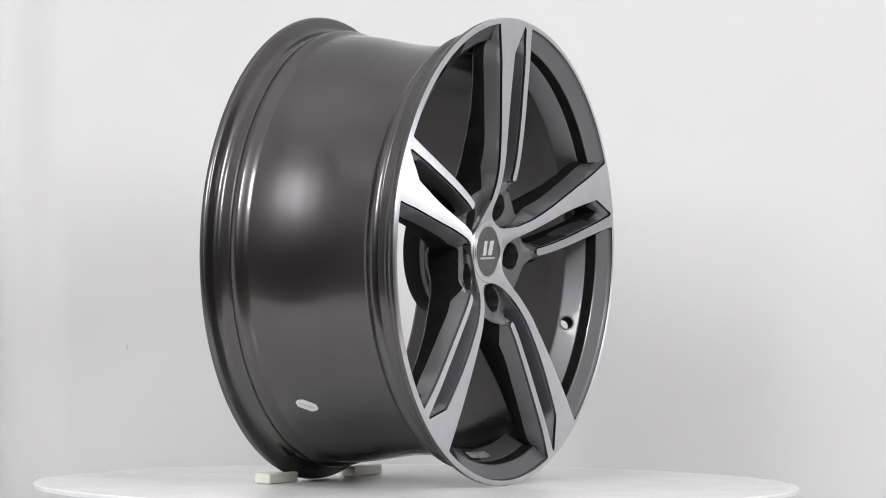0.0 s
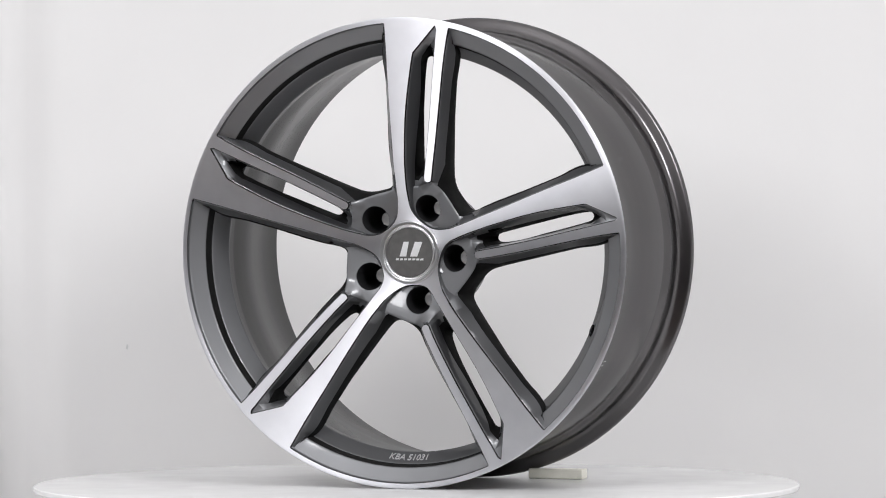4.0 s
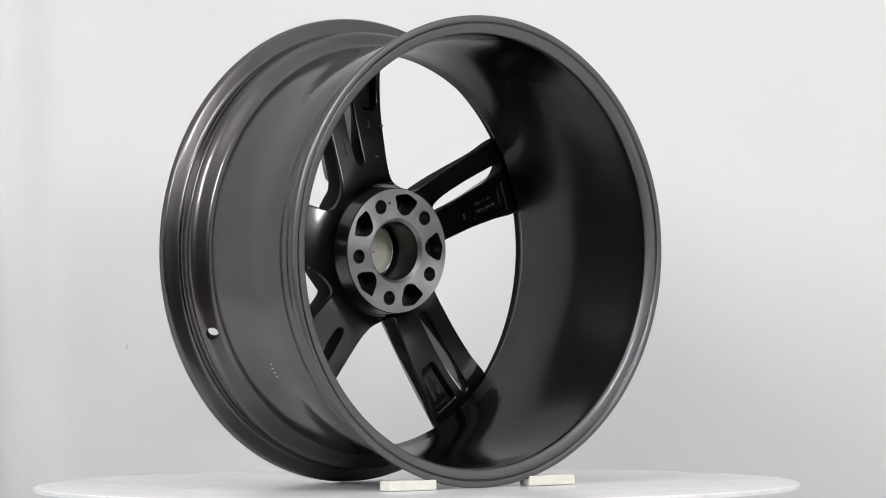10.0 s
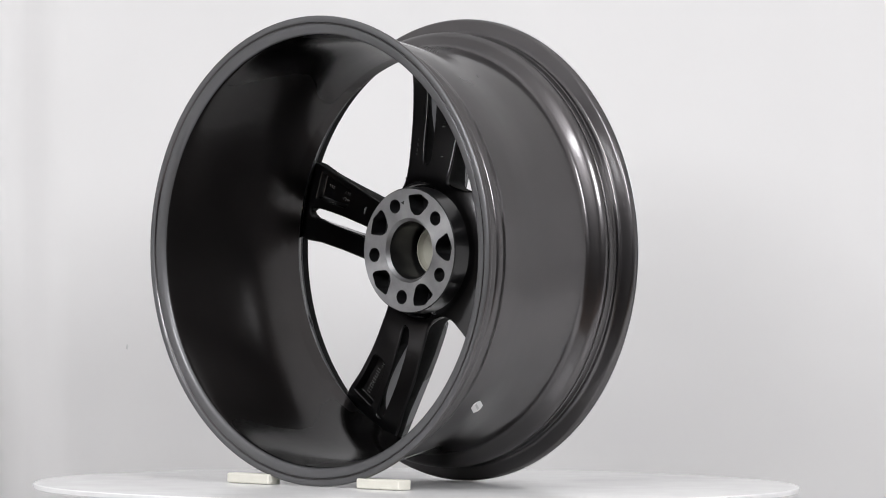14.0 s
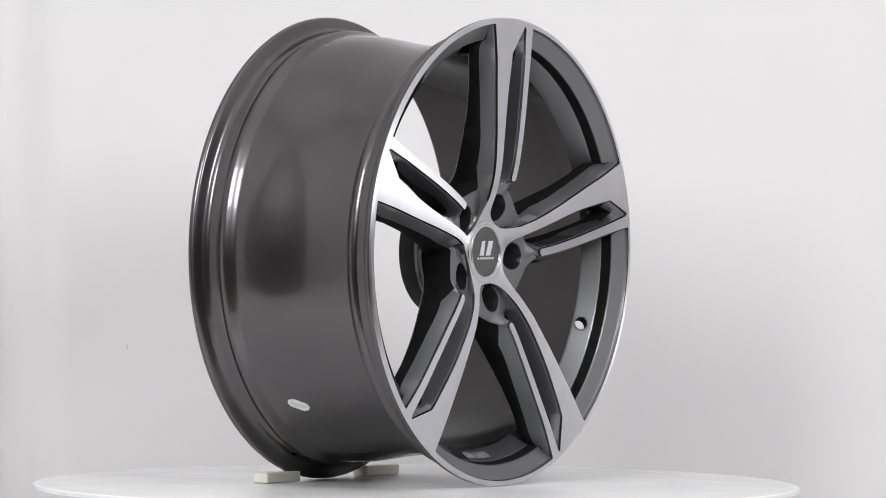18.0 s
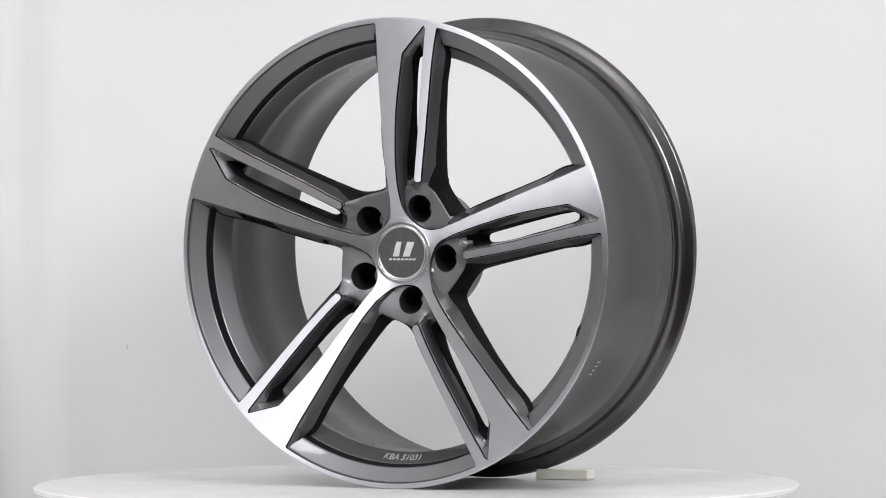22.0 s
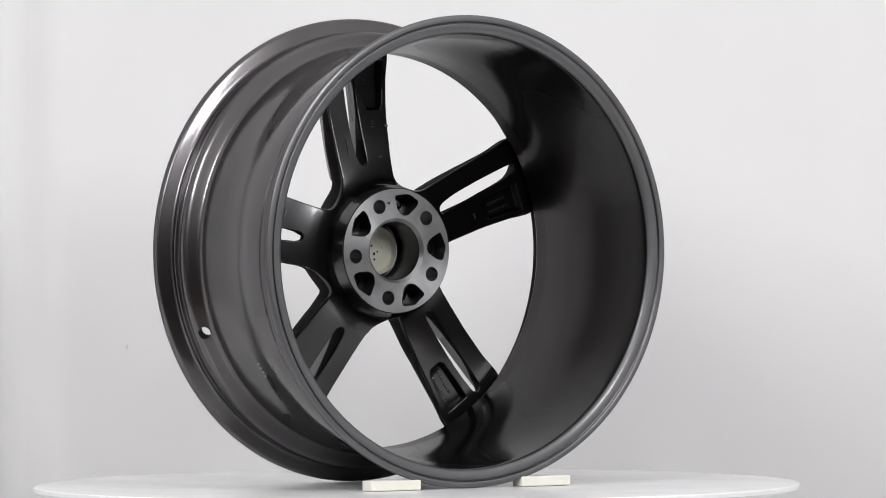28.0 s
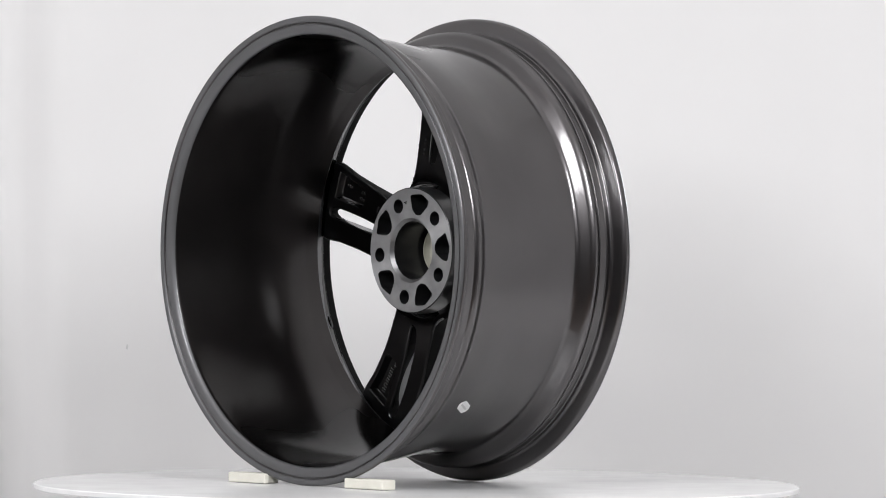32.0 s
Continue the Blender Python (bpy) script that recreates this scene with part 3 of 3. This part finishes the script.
def cut_hole(ob, p0, p1, radius):
    """Drills a round hole from p0 to p1 through a body."""
    axis = Vector(p1) - Vector(p0)
    bm = bmesh.new()
    bmesh.ops.create_cone(bm, cap_ends=True, segments=28, radius1=radius, radius2=radius, depth=axis.length,
                          matrix=Matrix.Translation((Vector(p0) + Vector(p1)) / 2) @ axis.to_track_quat("Z", "Y").to_matrix().to_4x4())
    me = bpy.data.meshes.new("drill")
    bm.to_mesh(me)
    bm.free()
    drill = new("drill", me)
    mod = ob.modifiers.new("drill", "BOOLEAN")
    mod.operation, mod.object, mod.solver = "DIFFERENCE", drill, "EXACT"
    bpy.context.view_layer.update()
    done = bpy.data.meshes.new_from_object(ob.evaluated_get(bpy.context.evaluated_depsgraph_get()))
    ob.modifiers.remove(mod)
    bpy.data.objects.remove(drill)
    bpy.data.meshes.remove(me)
    ob.data = done
    return ob


VALVE_ANGLE = -22.0


def rim_body(wheel):
    cone = smooth_table([54, 70, 84, 100, 115, 132, 154, 169, 183, 197], [238.7, 238.55, 238.6, 238.9, 239.8, 241.9, 245.6, 248.0, 249.6, 250.7])
    bore = smooth_table([60, 85, 105, 125, 145, 165, 185, 205, 242], [232.6, 233.2, 234.3, 236.6, 239.8, 243.0, 245.6, 247.4, 249.3])
    outer = mm([(269.4, -1.6), (270.6, -0.9), (271.25, 0.4), (271.5, 1.5), (271.5, 4.5), (270.0, 8.0), (262, 10.3), (256, 11.8), (254.2, 14), (254.6, 19), (254.0, 20.2), (254.0, 28.6), (253.1, 29.3), (254.0, 30.2),
                (255.3, 33), (255.6, 37), (252.5, 42), (245.5, 46.5), (240.5, 50)] + [(cone(d), d) for d in range(54, 200, 3)] + [(252.0, 202), (254.4, 206.4), (255.9, 210), (256.1, 213), (255.2, 217.2), (254.2, 218.8), (254.7, 221), (255.2, 233), (258.5, 237.5),
                (265, 240), (270, 242), (271.44, 245), (271.44, 247.5), (270.6, 249.2), (268.6, 250.0)])
    inner = mm([(266.2, 250.1), (264.4, 249.5), (263.4, 247.6), (262.4, 247.2), (261.6, 248.6), (258.0, 248.6), (253.5, 247.4), (250.7, 245.4), (249.3, 241.5)] + [(bore(d), d) for d in range(236, 58, -4)] + [(231.2, 46), (230.8, 43)])
    well = mm([(230.8, 43), (231.4, 41.4), (243.4, 23.2), (245.3, 21.6), (246.6, 11.2), (248.0, 9.4), (264.6, 2.2), (265.4, -1.6), (269.4, -1.6)])
    profile = soft_profile(outer + inner, 0.003, 4)[:-1] + soft_profile(well, 0.0016, 3)
    a = radians(VALVE_ANGLE)
    spot = lambda r, d: (r * math.cos(a) / 1000, d / 1000, r * math.sin(a) / 1000)
    bm = revolve(profile[:-1], 288)
    whole = cut_hole(part("rim", bm, GUNMETAL), spot(224, 22), spot(258, 54.5), 0.0072)
    me = whole.data
    groups = {"rim_barrel": [], "front_well": [], "rim_bore": [], "rear_flange": []}
    for poly in me.polygons:
        c = poly.center
        r, d = math.hypot(c.x, c.z) * 1000, c.y * 1000
        front = d < 43.0 and r <= 247 or 247 < r < 265.5 and d < 9.9 - (r - 248) * 0.434
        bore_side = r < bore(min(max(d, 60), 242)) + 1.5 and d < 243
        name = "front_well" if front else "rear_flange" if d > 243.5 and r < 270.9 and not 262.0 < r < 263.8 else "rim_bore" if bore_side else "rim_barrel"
        groups[name].append(poly)
    labels = {"rim_barrel": "grey metallic lacquered barrel with rolled flanges", "front_well": "stepped gunmetal well inside the front lip",
              "rim_bore": "inside of the barrel in a darker lacquer", "rear_flange": "satin grey turned edge of the rear flange"}
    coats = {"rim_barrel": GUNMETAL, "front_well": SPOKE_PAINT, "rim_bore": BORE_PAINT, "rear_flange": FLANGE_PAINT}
    for name, polys in groups.items():
        used, vs, fs = {}, [], []
        for poly in polys:
            for v in poly.vertices:
                if v not in used:
                    used[v] = len(vs)
                    vs.append(tuple(me.vertices[v].co))
            fs.append([used[v] for v in poly.vertices])
        half = bpy.data.meshes.new(name)
        half.from_pydata(vs, [], fs)
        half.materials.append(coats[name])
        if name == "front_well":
            # the well's groove: its darkness is put into the colour
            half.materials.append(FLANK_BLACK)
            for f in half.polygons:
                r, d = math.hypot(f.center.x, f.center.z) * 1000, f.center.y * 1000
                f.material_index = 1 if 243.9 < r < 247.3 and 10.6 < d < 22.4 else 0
        ob = new(name, half)
        ob.parent = wheel
        ob["label"] = labels[name]
        smooth(ob, 50)
    bpy.data.objects.remove(whole)
    # an added black liner: the valve hole's shade is put into its colour
    bm = bmesh.new()
    axis = Vector(spot(248.4, 45.3)) - Vector(spot(236.2, 33.6))
    bmesh.ops.create_cone(bm, cap_ends=False, segments=32, radius1=0.00712, radius2=0.00712, depth=axis.length,
                          matrix=Matrix.Translation((Vector(spot(248.4, 45.3)) + Vector(spot(236.2, 33.6))) / 2) @ axis.to_track_quat("Z", "Y").to_matrix().to_4x4())
    smooth(part("valve_bore", bm, FLANK_BLACK, wheel, "black liner added to keep the valve hole dark"), 60)
    # the raised ring round the valve hole, on the well's cone
    out = Vector((-0.835 * math.cos(a), -0.55, -0.835 * math.sin(a)))
    bm = revolve(mm([(7.2, 0.4), (7.2, -0.5), (7.7, -0.9), (8.6, -0.9), (9.2, -0.5), (9.3, 0.4)]), 40, closed=False)
    turn = Vector((0, -1, 0)).rotation_difference(out).to_matrix().to_4x4()
    bmesh.ops.transform(bm, matrix=Matrix.Translation(spot(236.4, 33.8)) @ turn, verts=bm.verts)
    smooth(part("valve_ring", bm, SPOKE_PAINT, wheel, "small raised ring round the valve hole"), 60)


def hub_pad(wheel):
    """The bare mounting pad on the back, with lug holes and weight-saving pockets."""
    net = Net()
    lugs = [spun([LUG], STEP * k)[0] for k in range(SPOKES)]
    shape = softened([(2.0, 64.5), (-17.0, 66.5), (-31.5, 57.5), (-28.5, 51.0), (-16.5, 40.8), (-8.5, 40.8), (-2.0, 47.0)], set(range(7)), 3.5)
    pockets = [spun(shape, STEP * k) for k in range(SPOKES)]
    walls = []
    net.line(circle(72.3, 120), 95.0)
    net.line(circle(38.0, 96), 95.0)
    for c in lugs:
        net.line(circle(8.4, 32, *c), 95.0)
        walls.append((circle(8.4, 32, *c), 67.0))
    for q in pockets:
        net.line(q, 95.0)
        walls.append((q, 72.0))

    def keep(c):
        return 38 < math.hypot(*c) < 72.3 and all(math.dist(c, l) > 8.4 for l in lugs) and not any(inside(c, q) for q in pockets)

    verts, faces = mesh_of(net.fill(keep))
    me = bpy.data.meshes.new("mounting_pad")
    me.from_pydata(verts, [], faces)
    me.materials.append(BARE)
    pad = new("mounting_pad", me)
    pad.parent = wheel
    pad["label"] = "bare turned aluminium mounting pad with lug holes"
    for loop, deep in walls:
        bm = bmesh.new()
        top = [bm.verts.new((x / 1000, 0.095, z / 1000)) for x, z in loop]
        low = [bm.verts.new((x / 1000, deep / 1000, z / 1000)) for x, z in loop]
        for i in range(len(loop)):
            j = (i + 1) % len(loop)
            bm.faces.new((top[i], top[j], low[j], low[i]))
        if deep > 70:
            bm.faces.new(low)
        # black stands for the unlit depth of the lug holes; pockets share it
        part("lug_hole" if deep < 70 else "pad_pocket", bm, BLACK, pad)
    bm = bmesh.new()
    tri = [[bm.verts.new((x / 1000, d, z / 1000)) for x, z in ((8.2, 57.6), (13.6, 55.9), (9.0, 53.4))] for d in (0.0953, 0.0949)]
    bm.faces.new(tri[0])
    for i in range(3):
        bm.faces.new((tri[0][i], tri[0][i - 1], tri[1][i - 1], tri[1][i]))
    part("arrow_mark", bm, BLACK, pad, "small black arrow mark")
    for k in range(SPOKES):
        (x, z), = spun([(-15.5, 54.5)], STEP * k)
        bm = bmesh.new()
        bmesh.ops.create_icosphere(bm, subdivisions=2, radius=0.0075, matrix=Matrix.Translation((x / 1000, 0.0725, z / 1000)) @ Matrix.Diagonal((1, 0.5, 1, 1)))
        smooth(part("cast_boss", bm, BLACK_BACK, pad), 80)
    smooth(part("hub_flank", revolve(mm([(72.3, 95), (73.4, 94), (73.8, 84), (74.4, 64)]), 128, closed=False), BLACK, wheel, "black painted flank of the hub"))
    smooth(part("centre_bore", revolve(mm([(34.2, 91.2), (33.3, 88), (33.3, 46), (31.5, 45), (31.5, 30)]), 96, closed=False), BLACK, wheel, "near-black centre bore"))
    smooth(part("bore_chamfer", revolve(mm([(38, 95), (34.2, 91.2)]), 96, closed=False), BARE, wheel, "turned aluminium chamfer round the bore"))


def centre_cap(wheel):
    cap = part("centre_cap", revolve(mm([(0.01, 24.2), (28.6, 24.2), (28.6, 30), (30.2, 34), (30.2, 40), (0.01, 40)]), 96, closed=False), CAP_GREY, wheel, "brushed dark grey centre cap with a raised silver badge")
    smooth(cap, 30)
    smooth(part("cap_ring", revolve(soft_profile(mm([(28.6, 24.4), (29.2, 22.6), (30.6, 22.0), (31.6, 22.6), (31.9, 23.4), (32.3, 22.7), (35.6, 22.5), (36.2, 23.1), (36.2, 27)]), 0.0003, 2), 96, closed=False), CHROME, cap, "satin chrome double ring"), 50)
    smooth(part("cap_back", revolve(mm([(0.01, 43.5), (17, 43.5), (25.2, 45), (27.2, 47.5), (27.2, 52), (28.4, 52), (28.4, 42)]), 72, closed=False), CAP_BACK, cap, "cream plastic inside of the cap"), 40)

    for x, z, r in ((1.5, 5.5, 1.5), (-2.0, -4.0, 1.9), (-6.5, -1.5, 1.2), (-2.5, -10.5, 1.5), (9.0, 8.0, 0.8), (4.0, 1.5, 0.9), (-12.5, 3.0, 0.8), (7.0, -13.0, 0.9)):
        bm = bmesh.new()
        bmesh.ops.create_icosphere(bm, subdivisions=2, radius=r / 1000, matrix=Matrix.Translation((x / 1000, 0.0434, z / 1000)) @ Matrix.Diagonal((1, 0.35, 1, 1)))
        part("speck", bm, BLACK, cap, "dark speck of dirt")

    def plate(name, loop, thick, mat):
        bm = bmesh.new()
        a = [bm.verts.new((x / 1000, 0.0242 - thick / 1000, z / 1000)) for x, z in loop]
        b = [bm.verts.new((x / 1000, 0.0243, z / 1000)) for x, z in loop]
        bm.faces.new(a)
        for i in range(len(loop)):
            j = (i + 1) % len(loop)
            bm.faces.new((a[i], a[j], b[j], b[i]))
        return part(name, bm, mat, cap)

    plate("badge_shape", [(-12.0, -4.5), (-4.0, -4.5), (-0.8, 12.5), (-7.0, 12.5)], 0.7, SATIN_SILVER)
    plate("badge_shape", [(0.8, -4.5), (9.5, -4.5), (15.8, 12.5), (6.8, 12.5)], 0.7, SATIN_SILVER)
    for x in range(-15, 16, 5):
        plate("badge_bar", [(x - 1.9, -9.0), (x + 1.8, -8.8), (x + 2.2, -6.6), (x - 1.5, -6.8)], 0.4, SATIN_SILVER)


barrel_radius = table([0.054, 0.084, 0.115, 0.132, 0.154, 0.169, 0.197], [0.2388, 0.2386, 0.2397, 0.242, 0.2456, 0.2483, 0.2508])


def barrel_patch(name, angle, depth, loop, lift, mat, parent, label=""):
    """A thin flat shape wrapped on the outside of the barrel; loop in metres, along the axle and round it."""
    bm = bmesh.new()
    rows = []
    for up in (lift, lift * 0.2):
        row = []
        for u, v in loop:
            r = barrel_radius(depth + u)
            a = radians(angle) + v / r
            row.append(bm.verts.new(((r + up) * math.cos(a), depth + u, (r + up) * math.sin(a))))
        rows.append(row)
    bm.faces.new(rows[0])
    for i in range(len(loop)):
        j = (i + 1) % len(loop)
        bm.faces.new((rows[0][i], rows[0][j], rows[1][j], rows[1][i]))
    return part(name, bm, mat, parent, label)


def barrel_marks(wheel):
    """The paper label, the stamped marks and the cast lettering."""
    L, W, c = 0.0130, 0.0068, 0.0046
    shape = [(-L, -W + c), (-L + c, -W), (L - c, -W), (L, -W + c), (L, W - c), (L - c, W), (-L + c, W), (-L, W - c)]
    shape = spun(shape, -38)
    label = barrel_patch("paper_label", -134.4, 0.1630, shape, 0.0007, STICKER, wheel, "small white paper label stuck on the barrel")
    for k in range(9):
        u = -0.0085 + k * 0.0021
        barrel_patch("print_bar", -134.4, 0.1630, spun([(u, -0.0012), (u + 0.0012, -0.0012), (u + 0.0012, 0.0012), (u, 0.0012)], -38), 0.0009, INK_GREY, label)
    for k in range(4):
        v = -0.0105 + k * 0.0058
        barrel_patch("stamped_bar", -33.9, 0.1190 + 0.0006 * k, [(-0.0026, v), (0.0026, v + 0.0010), (0.0026, v + 0.0022), (-0.0026, v + 0.0012)], 0.0003, INK_LIGHT, wheel)
    # the raised approval number on the well
    cu = bpy.data.curves.new("approval", "FONT")
    cu.body, cu.align_x, cu.size, cu.extrude = "KBA 51031", "CENTER", 1.0, 0.05
    tmp = new("approval", cu)
    bpy.context.view_layer.update()
    me = bpy.data.meshes.new_from_object(tmp.evaluated_get(bpy.context.evaluated_depsgraph_get()))
    bpy.data.objects.remove(tmp)
    xs = [v.co.x for v in me.vertices]
    wide = max(xs) - min(xs)
    for v in me.vertices:
        u, h, up = v.co.x / wide * 0.0455, v.co.y / 0.7, v.co.z
        s = 0.26 + 0.50 * h
        r = 0.2434 + (0.2314 - 0.2434) * s - 0.0004 - up * 0.008
        d = 0.0232 + (0.0414 - 0.0232) * s - up * 0.005
        a = radians(-90.9) + u / 0.237
        v.co = (r * math.cos(a), d, r * math.sin(a))
    me.name = "approval_number"
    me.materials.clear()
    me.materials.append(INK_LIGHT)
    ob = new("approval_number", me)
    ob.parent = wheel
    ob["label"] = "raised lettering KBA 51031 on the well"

    # cast marks on the spokes' backs: small raised bars
    def cast(spoke, x, z, w, h, sink):
        r = math.hypot(x, z)
        bm = rounded_box(w / 1000, h / 1000, 0.0018, 0.00055, 2)
        (px, pz), = spun([(x, z)], STEP * spoke)
        o = part("cast_mark", bm, CAST_SHINE, wheel)
        o.matrix_basis = Matrix.Translation((px / 1000, (back_depth(r) - sink - 0.2) / 1000, pz / 1000)) @ pose(0, 0, 0, 0, STEP * -spoke, 0) @ pose(0, 0, 0, -90 - 6.3, 0, 0)

    for x, z, w, h in ((-3.5, 145, 4.5, 1.4), (-3.8, 148.5, 3.2, 1.2), (-3.4, 151.5, 2.6, 1.2), (-22, 146, 4.5, 3.0), (-8.5, 110, 4.0, 2.2), (34.5, 118, 1.6, 4.2), (35.0, 124, 1.5, 3.6), (35.4, 129.5, 1.5, 3.0), (34.2, 113, 3.0, 2.0)):
        cast(0, x, z, w, h, 0)
    # cast lines of lettering in the pockets, as bars: across the spoke, along it, and the height of the line
    rng = random.Random(5)
    lines = {0: [(-2, 196, 2, 4.0)], 1: [(-13, 180, 9, 4.2), (-3, 180, 8, 4.2)], 2: [(-13, 178, 10, 4.4), (-3, 176, 9, 4.4)],
             3: [(-8, 182, 10, 6.4), (-5, 168, 3, 4.0)], 4: [(-11, 174, 3, 4.0), (-3, 172, 4, 4.0), (-10, 204, 3, 4.0)]}
    for spoke, rows in lines.items():
        for x, z, count, tall in rows:
            for j in range(count):
                cast(spoke, x, z + j * 3.7, tall * (0.75 + 0.25 * rng.random()), 1.2, 8.4)
                if rng.random() < 0.6:
                    cast(spoke, x + tall * rng.choice((-0.36, 0.0, 0.36)), z + j * 3.7 + 1.2, 1.1, 2.2, 8.4)
    cast(1, -8, 150, 7, 2.2, 0)
    cast(4, -6, 128, 9, 3.0, 0)


def wheel_thing():
    wheel = tagged(new("alloy_wheel"), "gunmetal alloy car wheel with five machined twin spokes", "car wheel")
    rim_body(wheel)
    wheel_face(wheel)
    hub_pad(wheel)
    centre_cap(wheel)
    barrel_marks(wheel)
    wheel.scale = (1.0, 1.018, 1.0)      # the true width of the rim
    return wheel


def block():
    b = tagged(part("support_block", rounded_box(0.067, 0.0205, 0.0115, 0.0014), BLOCK_WHITE), "small cream painted wooden block under the wheel", "block", "blocks under the wheel")
    return b


TABLE = turntable()
WHEEL = wheel_thing()
BLOCK_A = block()
BLOCK_B = copy_thing(BLOCK_A, pose(0, 0, 0))


def motions():
    key_turning(TABLE, TABLE_REST)
    key_turning(WHEEL, WHEEL_REST)
    key_turning(BLOCK_A, WHEEL_REST @ pose(0.1035, 0.2483, -0.2713, 0, 0, 0))
    key_turning(BLOCK_B, WHEEL_REST @ pose(-0.1025, 0.2463, -0.2713, 0, 0, 0))


motions()
